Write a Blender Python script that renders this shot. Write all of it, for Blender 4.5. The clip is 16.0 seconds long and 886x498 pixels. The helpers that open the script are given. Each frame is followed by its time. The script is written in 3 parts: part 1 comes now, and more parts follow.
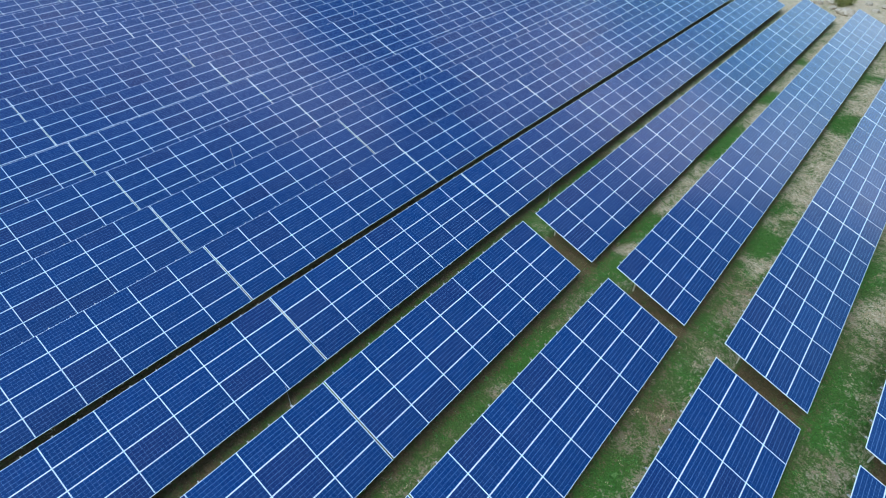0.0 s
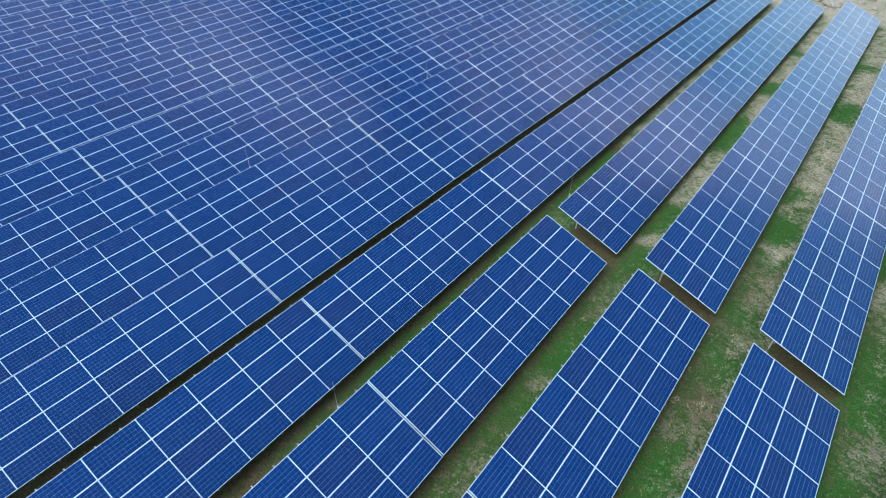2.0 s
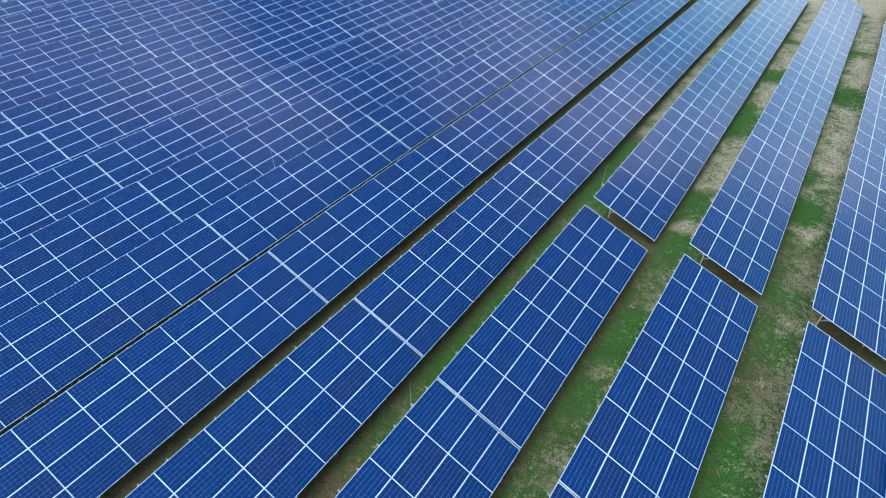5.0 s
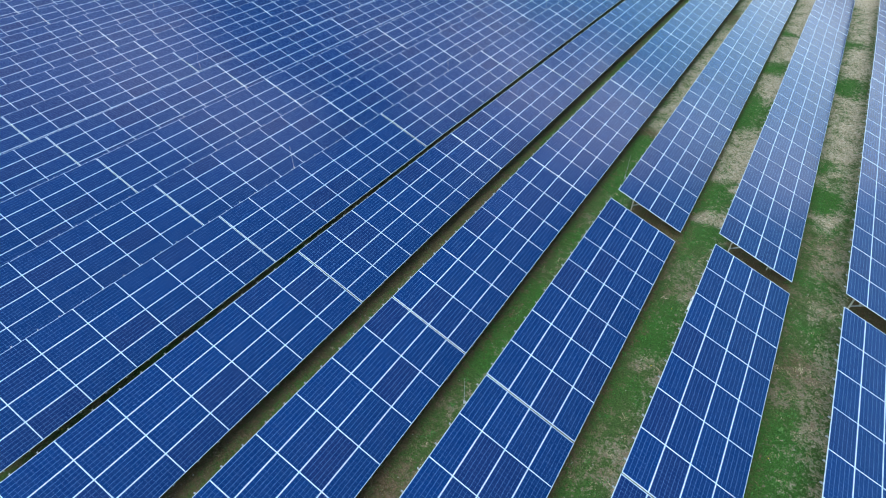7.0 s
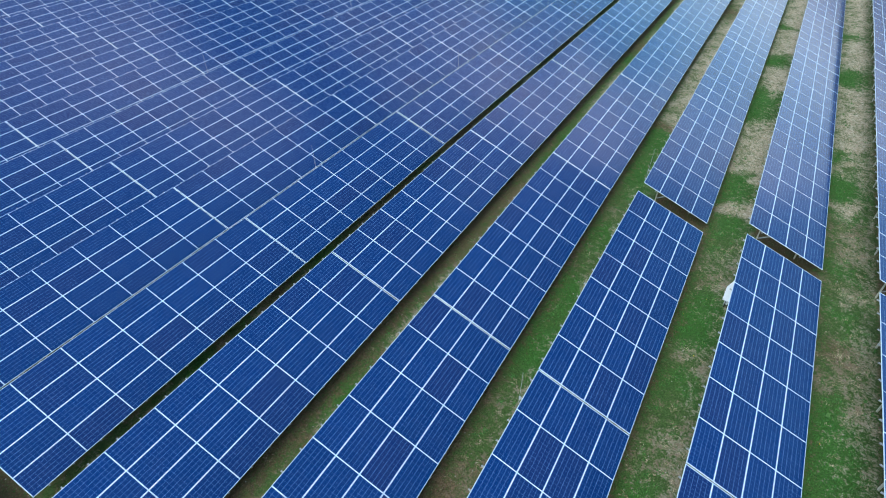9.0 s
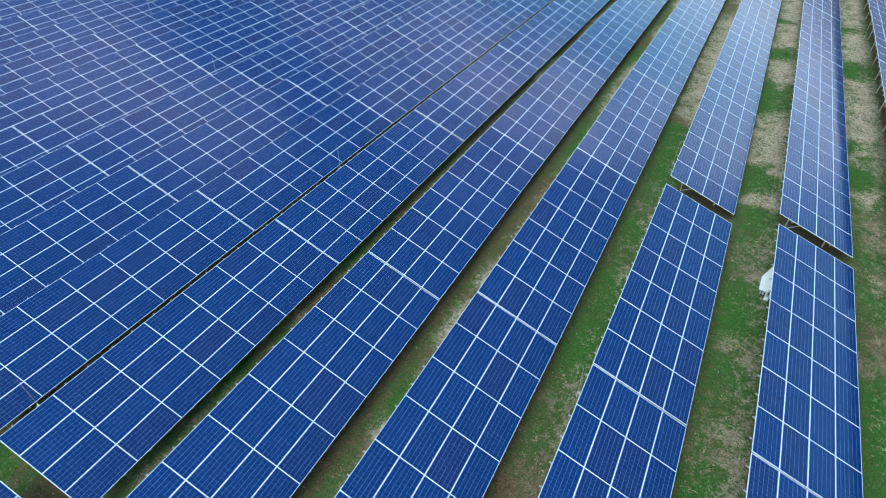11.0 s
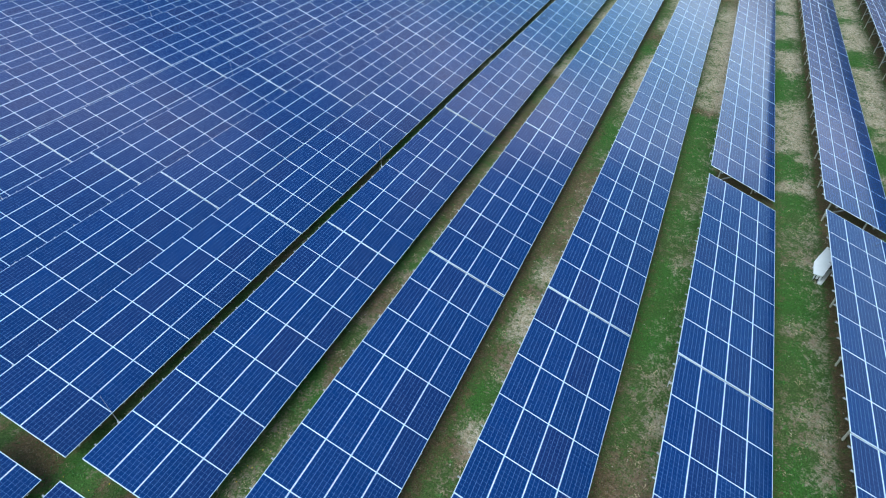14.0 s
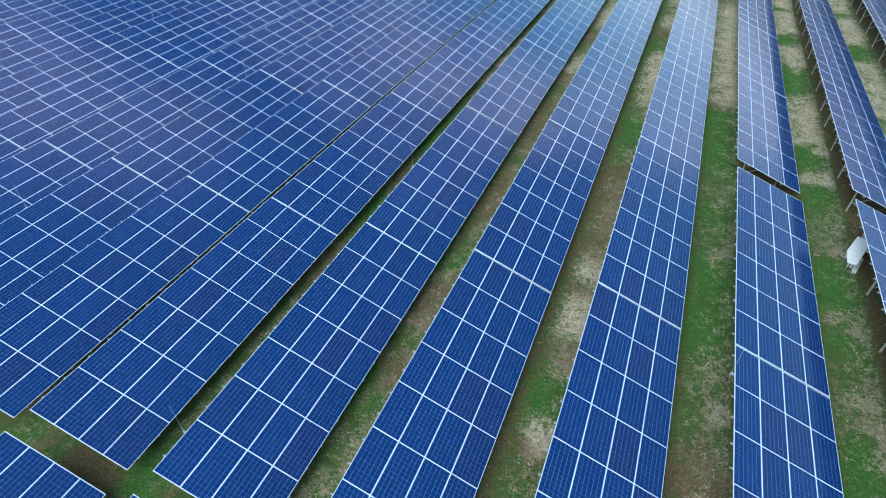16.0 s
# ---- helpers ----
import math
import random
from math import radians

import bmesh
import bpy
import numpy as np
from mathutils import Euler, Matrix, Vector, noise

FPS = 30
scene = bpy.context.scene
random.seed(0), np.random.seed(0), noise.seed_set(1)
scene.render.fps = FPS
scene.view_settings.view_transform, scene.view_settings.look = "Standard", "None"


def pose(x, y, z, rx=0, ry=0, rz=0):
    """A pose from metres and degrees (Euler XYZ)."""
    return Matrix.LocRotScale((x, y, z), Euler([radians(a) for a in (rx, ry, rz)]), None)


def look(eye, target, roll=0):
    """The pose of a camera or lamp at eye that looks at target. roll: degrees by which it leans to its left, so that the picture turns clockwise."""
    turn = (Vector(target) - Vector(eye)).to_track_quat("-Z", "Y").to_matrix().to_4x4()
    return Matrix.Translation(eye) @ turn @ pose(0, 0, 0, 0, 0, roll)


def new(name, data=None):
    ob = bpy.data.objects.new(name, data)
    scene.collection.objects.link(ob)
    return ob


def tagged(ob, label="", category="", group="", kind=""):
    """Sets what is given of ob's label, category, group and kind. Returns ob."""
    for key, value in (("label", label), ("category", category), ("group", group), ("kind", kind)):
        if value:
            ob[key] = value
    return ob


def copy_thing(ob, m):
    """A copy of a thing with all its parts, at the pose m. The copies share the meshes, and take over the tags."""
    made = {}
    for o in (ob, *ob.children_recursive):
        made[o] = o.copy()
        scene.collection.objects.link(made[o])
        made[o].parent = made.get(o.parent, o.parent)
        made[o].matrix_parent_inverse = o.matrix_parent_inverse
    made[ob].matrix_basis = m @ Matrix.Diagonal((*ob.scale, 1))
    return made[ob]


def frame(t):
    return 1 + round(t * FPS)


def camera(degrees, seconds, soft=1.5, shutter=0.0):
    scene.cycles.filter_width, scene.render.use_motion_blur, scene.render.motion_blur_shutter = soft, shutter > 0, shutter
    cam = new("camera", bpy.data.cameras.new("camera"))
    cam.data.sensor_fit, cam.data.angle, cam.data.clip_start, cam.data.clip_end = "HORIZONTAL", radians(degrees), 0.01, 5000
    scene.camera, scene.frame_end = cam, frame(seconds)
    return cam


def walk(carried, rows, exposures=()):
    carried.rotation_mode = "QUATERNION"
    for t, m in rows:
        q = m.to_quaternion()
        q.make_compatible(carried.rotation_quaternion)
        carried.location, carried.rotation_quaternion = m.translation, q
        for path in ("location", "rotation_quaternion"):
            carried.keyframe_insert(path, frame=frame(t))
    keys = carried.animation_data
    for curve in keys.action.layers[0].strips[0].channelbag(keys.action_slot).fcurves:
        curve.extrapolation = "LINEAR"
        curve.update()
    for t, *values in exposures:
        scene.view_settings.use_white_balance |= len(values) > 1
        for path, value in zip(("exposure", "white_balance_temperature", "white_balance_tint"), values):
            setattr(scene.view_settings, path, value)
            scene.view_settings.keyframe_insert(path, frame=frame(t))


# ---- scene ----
# ---- camera and walk ----
# t, x, y, z, yaw, pitch, roll
cam = camera(77.93, 16.0, soft=1.1)
PATH = [
    (0.0, 12.224, -6.851, 20.127, 41.019, -40.319, -0.148),
    (1.0, 11.369, -7.614, 20.021, 39.853, -40.310, -0.240),
    (2.0, 10.489, -8.353, 19.909, 38.703, -40.306, -0.316),
    (3.0, 9.575, -9.065, 19.791, 37.554, -40.315, -0.358),
    (4.0, 8.627, -9.759, 19.671, 36.393, -40.336, -0.367),
    (5.0, 7.647, -10.438, 19.552, 35.229, -40.360, -0.359),
    (6.0, 6.639, -11.100, 19.432, 34.073, -40.383, -0.342),
    (7.0, 5.604, -11.747, 19.314, 32.928, -40.402, -0.323),
    (8.0, 4.543, -12.378, 19.197, 31.800, -40.418, -0.305),
    (9.0, 3.456, -12.993, 19.083, 30.685, -40.430, -0.287),
    (10.0, 2.340, -13.592, 18.971, 29.583, -40.438, -0.267),
    (11.0, 1.193, -14.176, 18.865, 28.485, -40.447, -0.241),
    (12.0, 0.009, -14.747, 18.766, 27.378, -40.456, -0.202),
    (13.0, -1.216, -15.311, 18.677, 26.247, -40.466, -0.147),
    (14.0, -2.488, -15.875, 18.605, 25.070, -40.481, -0.067),
    (15.0, -3.807, -16.446, 18.552, 23.846, -40.492, 0.029),
    (16.0, -5.169, -17.015, 18.515, 22.594, -40.500, 0.134),
]
walk(cam, [(t, pose(x, y, z, 90 + pitch, 0, yaw) @ pose(0, 0, 0, 0, 0, roll)) for t, x, y, z, yaw, pitch, roll in PATH],
     exposures=((0.0, 0.17, 5700, 2), (16.0, 0.17, 5700, 2)))

# ---- light ----
SUN_AZ, SUN_EL = 196.0, 53.0      # degrees clockwise from +y, and above the horizon
world = bpy.data.worlds.new("sky")
scene.world = world
world.use_nodes = True
wn, wl = world.node_tree.nodes, world.node_tree.links
wn.clear()


def wnode(kind, **kw):
    n = wn.new(kind)
    for k, v in kw.items():
        if k == "operation":
            n.operation = v
        elif k == "sky":
            n.sky_type = v
        elif k == "blend":
            n.blend_type = v
    return n


sky = wnode("ShaderNodeTexSky", sky="NISHITA")
sky.sun_disc = False
sky.sun_elevation, sky.sun_rotation = radians(SUN_EL), radians(SUN_AZ)
sky.air_density, sky.dust_density, sky.ozone_density = 1.0, 0.5, 1.4
coord = wnode("ShaderNodeTexCoord")
sep = wnode("ShaderNodeSeparateXYZ")
wl.new(coord.outputs["Generated"], sep.inputs[0])
lift = wnode("ShaderNodeMath", operation="MAXIMUM")
wl.new(sep.outputs[2], lift.inputs[0])
lift.inputs[1].default_value = 0.0
den = wnode("ShaderNodeMath", operation="ADD")
wl.new(lift.outputs[0], den.inputs[0])
den.inputs[1].default_value = 0.18
flat = wnode("ShaderNodeCombineXYZ")
for i in (0, 1):
    div = wnode("ShaderNodeMath", operation="DIVIDE")
    wl.new(sep.outputs[i], div.inputs[0])
    wl.new(den.outputs[0], div.inputs[1])
    wl.new(div.outputs[0], flat.inputs[i])
cloud = wnode("ShaderNodeTexNoise")
drift = wnode("ShaderNodeMapping")
drift.inputs["Location"].default_value = (-7.5, 16.1, 6.0)
wl.new(flat.outputs[0], drift.inputs["Vector"])
wl.new(drift.outputs[0], cloud.inputs["Vector"])
cloud.inputs["Scale"].default_value = 1.67
cloud.inputs["Detail"].default_value = 3.0
cloud.inputs["Roughness"].default_value = 0.5
ramp = wnode("ShaderNodeValToRGB")
ramp.color_ramp.elements[0].position, ramp.color_ramp.elements[1].position = 0.445, 0.615
wl.new(cloud.outputs[0], ramp.inputs[0])
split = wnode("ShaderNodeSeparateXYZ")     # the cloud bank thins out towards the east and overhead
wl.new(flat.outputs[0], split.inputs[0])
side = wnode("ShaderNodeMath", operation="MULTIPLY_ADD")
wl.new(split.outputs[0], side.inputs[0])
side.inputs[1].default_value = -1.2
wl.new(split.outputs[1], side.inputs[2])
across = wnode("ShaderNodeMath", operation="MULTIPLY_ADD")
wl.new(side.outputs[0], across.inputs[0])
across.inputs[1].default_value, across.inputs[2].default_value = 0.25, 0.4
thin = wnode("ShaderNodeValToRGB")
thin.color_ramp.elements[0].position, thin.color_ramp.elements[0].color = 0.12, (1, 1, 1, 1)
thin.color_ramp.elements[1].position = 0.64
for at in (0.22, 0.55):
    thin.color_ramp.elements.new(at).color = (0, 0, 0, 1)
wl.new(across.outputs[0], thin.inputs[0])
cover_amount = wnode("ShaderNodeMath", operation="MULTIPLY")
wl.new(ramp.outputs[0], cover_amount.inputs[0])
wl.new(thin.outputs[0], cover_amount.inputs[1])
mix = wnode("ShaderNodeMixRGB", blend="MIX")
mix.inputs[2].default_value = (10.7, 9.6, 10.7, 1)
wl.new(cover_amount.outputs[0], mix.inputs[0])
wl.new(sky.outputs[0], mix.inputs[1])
haze = wnode("ShaderNodeValToRGB")          # bright haze low over the horizon, uneven round the compass
haze.color_ramp.elements[0].position, haze.color_ramp.elements[0].color = 0.09, (0.25, 0.25, 0.25, 1)
haze.color_ramp.elements[1].position, haze.color_ramp.elements[1].color = 0.52, (0, 0, 0, 1)
haze.color_ramp.elements.new(0.17).color = (1, 1, 1, 1)
haze.color_ramp.elements.new(0.36).color = (0.9, 0.9, 0.9, 1)
wl.new(lift.outputs[0], haze.inputs[0])
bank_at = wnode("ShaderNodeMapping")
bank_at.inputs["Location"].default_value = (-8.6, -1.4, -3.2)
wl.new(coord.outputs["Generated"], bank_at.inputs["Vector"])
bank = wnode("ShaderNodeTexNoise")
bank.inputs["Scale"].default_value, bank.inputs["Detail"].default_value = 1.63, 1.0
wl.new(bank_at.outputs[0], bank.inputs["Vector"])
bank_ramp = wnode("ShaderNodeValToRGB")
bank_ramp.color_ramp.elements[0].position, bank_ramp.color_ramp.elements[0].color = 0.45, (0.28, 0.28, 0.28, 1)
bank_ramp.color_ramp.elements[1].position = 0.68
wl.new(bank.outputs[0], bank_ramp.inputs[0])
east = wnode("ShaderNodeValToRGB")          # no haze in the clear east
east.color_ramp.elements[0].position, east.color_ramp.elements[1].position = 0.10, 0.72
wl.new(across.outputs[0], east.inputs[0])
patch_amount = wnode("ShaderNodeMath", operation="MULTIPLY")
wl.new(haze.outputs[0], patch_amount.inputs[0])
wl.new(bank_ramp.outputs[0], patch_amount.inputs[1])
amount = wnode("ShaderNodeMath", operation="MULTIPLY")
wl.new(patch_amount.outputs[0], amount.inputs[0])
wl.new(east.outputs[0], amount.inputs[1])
veil = wnode("ShaderNodeMixRGB", blend="MIX")
tint = wnode("ShaderNodeValToRGB")          # white at the horizon, cyan above
tint.color_ramp.elements[0].position, tint.color_ramp.elements[0].color = 0.12, (0.98, 0.98, 1.0, 1)
tint.color_ramp.elements[1].position, tint.color_ramp.elements[1].color = 0.36, (0.42, 0.86, 1.0, 1)
wl.new(lift.outputs[0], tint.inputs[0])
glow = wnode("ShaderNodeMixRGB", blend="MULTIPLY")
glow.inputs[0].default_value = 1.0
glow.inputs[2].default_value = (10.6, 10.4, 10.6, 1)
wl.new(tint.outputs[0], glow.inputs[1])
wl.new(glow.outputs[0], veil.inputs[2])
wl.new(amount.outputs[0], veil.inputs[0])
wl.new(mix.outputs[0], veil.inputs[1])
bg = wnode("ShaderNodeBackground")
bg.inputs["Strength"].default_value = 0.15
out = wnode("ShaderNodeOutputWorld")
low = wnode("ShaderNodeValToRGB")           # dim band added along the horizon for unseen woods, darkens grazing reflections
low.color_ramp.elements[0].position, low.color_ramp.elements[0].color = 0.105, (0.95, 0.95, 0.95, 1)
low.color_ramp.elements[1].position, low.color_ramp.elements[1].color = 0.17, (0, 0, 0, 1)
wl.new(lift.outputs[0], low.inputs[0])
dull = wnode("ShaderNodeMixRGB", blend="MIX")
dull.inputs[2].default_value = (1.5, 1.5, 1.75, 1)
wl.new(low.outputs[0], dull.inputs[0])
wl.new(veil.outputs[0], dull.inputs[1])
wl.new(dull.outputs[0], bg.inputs[0])
wl.new(bg.outputs[0], out.inputs[0])

sun_data = bpy.data.lights.new("sun", "SUN")
sun_data.energy, sun_data.angle, sun_data.color = 2.5, radians(50), (1.0, 0.985, 0.96)
sun = new("sun", sun_data)
_a, _e = radians(SUN_AZ), radians(SUN_EL)
sun.matrix_world = look((0, 0, 60), Vector((0, 0, 60)) - Vector((math.sin(_a) * math.cos(_e), math.cos(_a) * math.cos(_e), math.sin(_e))))


# ---- materials ----
class Mat:
    """A small builder for node materials."""

    def __init__(self, name):
        self.m = bpy.data.materials.new(name)
        self.m.use_nodes = True
        self.n, self.l = self.m.node_tree.nodes, self.m.node_tree.links
        self.p = self.n["Principled BSDF"]

    def put(self, value, socket):
        if isinstance(value, bpy.types.NodeSocket):
            self.l.new(value, socket)
        elif isinstance(value, (tuple, list)) and len(value) == 3 and socket.type == "RGBA":
            socket.default_value = (*value, 1)
        else:
            socket.default_value = value
        return self

    def set(self, **kw):
        for k, v in kw.items():
            self.put(v, self.p.inputs[k.replace("_", " ")])
        return self

    def coord(self, kind="Object"):
        return self.n.new("ShaderNodeTexCoord").outputs[kind]

    def math(self, op, a, b=0.0, c=0.0):
        n = self.n.new("ShaderNodeMath")
        n.operation = op
        for v, s in zip((a, b, c), n.inputs):
            self.put(v, s)
        return n.outputs[0]

    def mix(self, fac, a, b, blend="MIX"):
        n = self.n.new("ShaderNodeMixRGB")
        n.blend_type = blend
        for v, s in zip((fac, a, b), n.inputs):
            self.put(v, s)
        return n.outputs[0]

    def noise(self, vec, scale, detail=3.0, rough=0.55, stretch=None):
        if stretch:
            mp = self.n.new("ShaderNodeMapping")
            mp.inputs["Scale"].default_value = stretch
            self.l.new(vec, mp.inputs["Vector"])
            vec = mp.outputs[0]
        n = self.n.new("ShaderNodeTexNoise")
        self.l.new(vec, n.inputs["Vector"])
        n.inputs["Scale"].default_value = scale
        n.inputs["Detail"].default_value = detail
        n.inputs["Roughness"].default_value = rough
        return n.outputs[0]

    def ramp(self, fac, *stops):
        n = self.n.new("ShaderNodeValToRGB")
        e = n.color_ramp.elements
        while len(e) < len(stops):
            e.new(0.5)
        for el, (pos, col) in zip(e, stops):
            el.position = pos
            el.color = (*col, 1) if isinstance(col, tuple) else (col, col, col, 1)
        self.put(fac, n.inputs[0])
        return n.outputs[0]

    def bump(self, height, strength=0.3, distance=0.02):
        n = self.n.new("ShaderNodeBump")
        n.inputs["Strength"].default_value, n.inputs["Distance"].default_value = strength, distance
        self.l.new(height, n.inputs["Height"])
        self.l.new(n.outputs[0], self.p.inputs["Normal"])
        return self

    def random(self):
        return self.n.new("ShaderNodeObjectInfo").outputs["Random"]

    def island(self):
        return self.n.new("ShaderNodeNewGeometry").outputs["Random Per Island"]

    def attr(self, name):
        n = self.n.new("ShaderNodeAttribute")
        n.attribute_name = name
        return n.outputs["Fac"]


CX, CY = 0.1610, 0.1613   # pitch of the cells in a module, up the slope and along the row


def cell_material():
    k = Mat("solar_glass")
    sx = k.n.new("ShaderNodeSeparateXYZ")
    oc = k.coord()
    k.l.new(oc, sx.inputs[0])
    x, y = sx.outputs[0], sx.outputs[1]
    lines = []
    for v, half, pitch, wide in ((x, 3 * CX, CX, 0.0046), (y, 6 * CY, CY, 0.0032)):
        u = k.math("MULTIPLY", k.math("ADD", v, half), 1 / pitch)
        d = k.math("ABSOLUTE", k.math("SUBTRACT", k.math("FRACT", u), 0.5))
        gap = k.math("GREATER_THAN", d, 0.5 - wide / pitch)
        rim = k.math("GREATER_THAN", k.math("ABSOLUTE", v), half - 0.001)
        lines.append((gap, rim))
    bus = k.math("ABSOLUTE", k.math("SUBTRACT", k.math("FRACT", k.math("MULTIPLY", k.math("ADD", x, 3 * CX), 3 / CX)), 0.5))
    bus = k.math("LESS_THAN", bus, 0.0011 * 3 / CX)
    gap = k.math("MAXIMUM", k.math("MULTIPLY", lines[0][0], 0.80), k.math("MULTIPLY", lines[1][0], 0.60))
    rim = k.math("MAXIMUM", lines[0][1], lines[1][1])
    rnd = k.random()
    blue = k.ramp(rnd, (0.0, (0.0036, 0.0285, 0.124)), (0.40, (0.0046, 0.0335, 0.146)), (0.70, (0.0052, 0.0300, 0.130)),
                  (0.86, (0.0076, 0.0262, 0.114)), (1.0, (0.0105, 0.0232, 0.102)))
    cell = k.n.new("ShaderNodeCombineXYZ")      # each cell a shade of its own
    k.l.new(k.math("FLOOR", k.math("MULTIPLY", k.math("ADD", x, 3 * CX), 1 / CX)), cell.inputs[0])
    k.l.new(k.math("FLOOR", k.math("MULTIPLY", k.math("ADD", y, 6 * CY), 1 / CY)), cell.inputs[1])
    k.l.new(k.math("MULTIPLY", rnd, 97.0), cell.inputs[2])
    shade = k.n.new("ShaderNodeTexWhiteNoise")
    k.l.new(cell.outputs[0], shade.inputs["Vector"])
    blue = k.mix(k.math("MULTIPLY", shade.outputs["Value"], 0.30), blue, (0.0022, 0.0175, 0.092))
    grain = k.noise(oc, 60, 2, 0.7)
    blue = k.mix(k.math("MULTIPLY", grain, 0.35), blue, (0.006, 0.050, 0.200))
    dust = k.ramp(k.noise(k.coord("Object"), 1.3, 4, 0.6), (0.45, 0.0), (0.85, 0.03))
    col = k.mix(k.math("MULTIPLY", bus, 0.3), blue, (0.10, 0.20, 0.42))
    col = k.mix(gap, col, (0.14, 0.27, 0.52))
    col = k.mix(rim, col, (0.40, 0.56, 0.76))
    col = k.mix(dust, col, (0.22, 0.26, 0.32))
    k.set(Base_Color=col, Roughness=k.ramp(k.noise(oc, 2.2, 3), (0.3, 0.10), (0.8, 0.17)), IOR=1.45)
    return k.m


def metal(name, tint, rough=0.45, metallic=0.6, spread=0.25, scale=9.0):
    k = Mat(name)
    n = k.noise(k.coord(), scale, 4, 0.6)
    dark = tuple(c * (1 - spread) for c in tint)
    k.set(Base_Color=k.ramp(n, (0.3, dark), (0.7, tint)), Metallic=metallic, Roughness=k.ramp(n, (0.3, rough + 0.12), (0.7, rough)))
    return k.m


GLASS = cell_material()
FRAME = metal("aluminium_frame", (0.76, 0.88, 0.94), 0.45, 0.1, 0.05)
BACKSHEET = metal("white_backsheet", (0.55, 0.57, 0.60), 0.6, 0.0, 0.12)
STEEL = metal("galvanised_steel", (0.62, 0.63, 0.60), 0.5, 0.55, 0.3)
ZINC = metal("weathered_zinc_post", (0.66, 0.64, 0.48), 0.55, 0.15, 0.3, 5.0)
WHITE = metal("white_powder_coat", (0.84, 0.87, 0.82), 0.45, 0.0, 0.06, 4.0)
ROD = metal("dull_rod_metal", (0.60, 0.60, 0.55), 0.5, 0.5, 0.2)
DARK = metal("black_vent_plastic", (0.03, 0.03, 0.035), 0.6, 0.0, 0.3)


# ---- mesh helpers ----
def mesh_of(name, bm, *mats):
    bmesh.ops.recalc_face_normals(bm, faces=bm.faces)
    me = bpy.data.meshes.new(name)
    bm.to_mesh(me)
    bm.free()
    for m in mats:
        me.materials.append(m)
    return me


def part(name, bm, material, parent, label=""):
    ob = new(name, bm if isinstance(bm, bpy.types.Mesh) else mesh_of(name, bm, material))
    ob.parent = parent
    return tagged(ob, label)


def add_box(bm, lo, hi, m=None, bevel=0.0, mat=0):
    vs = [bm.verts.new((x, y, z)) for x in (lo[0], hi[0]) for y in (lo[1], hi[1]) for z in (lo[2], hi[2])]
    fs = [bm.faces.new([vs[i] for i in q]) for q in ((0, 1, 3, 2), (4, 6, 7, 5), (0, 4, 5, 1), (2, 3, 7, 6), (0, 2, 6, 4), (1, 5, 7, 3))]
    for f in fs:
        f.material_index = mat
    if bevel:
        es = list({e for f in fs for e in f.edges})
        r = bmesh.ops.bevel(bm, geom=es, offset=bevel, segments=1, affect="EDGES", profile=0.5)
        vs = list({v for f in r["faces"] for v in f.verts} | {v for v in vs if v.is_valid})
    if m is not None:
        bmesh.ops.transform(bm, matrix=m, verts=vs)
    return vs


def profile_bar(section, a, b, up=(0, 0, 1)):
    """A bar of an open or closed section (x, y) swept from a to b."""
    bm = bmesh.new()
    a, b = Vector(a), Vector(b)
    w = (b - a).normalized()
    u = Vector(up).cross(w)
    u = u.normalized() if u.length > 1e-4 else Vector((1, 0, 0))
    v = w.cross(u)
    rings = [[bm.verts.new(p + u * x + v * y) for x, y in section] for p in (a, b)]
    n = len(section)
    for i in range(n):
        bm.faces.new((rings[0][i], rings[0][(i + 1) % n], rings[1][(i + 1) % n], rings[1][i]))
    bm.faces.new(rings[0][::-1])
    bm.faces.new(rings[1])
    return bm


def c_section(w, h, t):
    """A C profile: web at -w/2, lips towards +w/2."""
    a, b = w / 2, h / 2
    return [(-a, -b), (a, -b), (a, -b + t), (-a + t, -b + t), (-a + t, b - t), (a, b - t), (a, b), (-a, b)]


# ---- plan ----
TILT = 20.44
PU, PV, GAP = 1.9762, 1.017, 0.0766          # module pitch along the row and up the slope; joint between tables
RUN = 7 * PU                               # length of a table
STEP = RUN + GAP
SLOPE_W = 4 * PV
CT, ST = math.cos(radians(TILT)), math.sin(radians(TILT))
HIGH = 2.10                                # height of the upper edge over the ground
# the ground falls gently away beyond y = 14, most of all in the middle of the field
FALL_X, FALL = (-38.0, -12.0, -3.0, 8.0, 13.5), (-0.0045, -0.0058, -0.0095, -0.0095, 0.001)
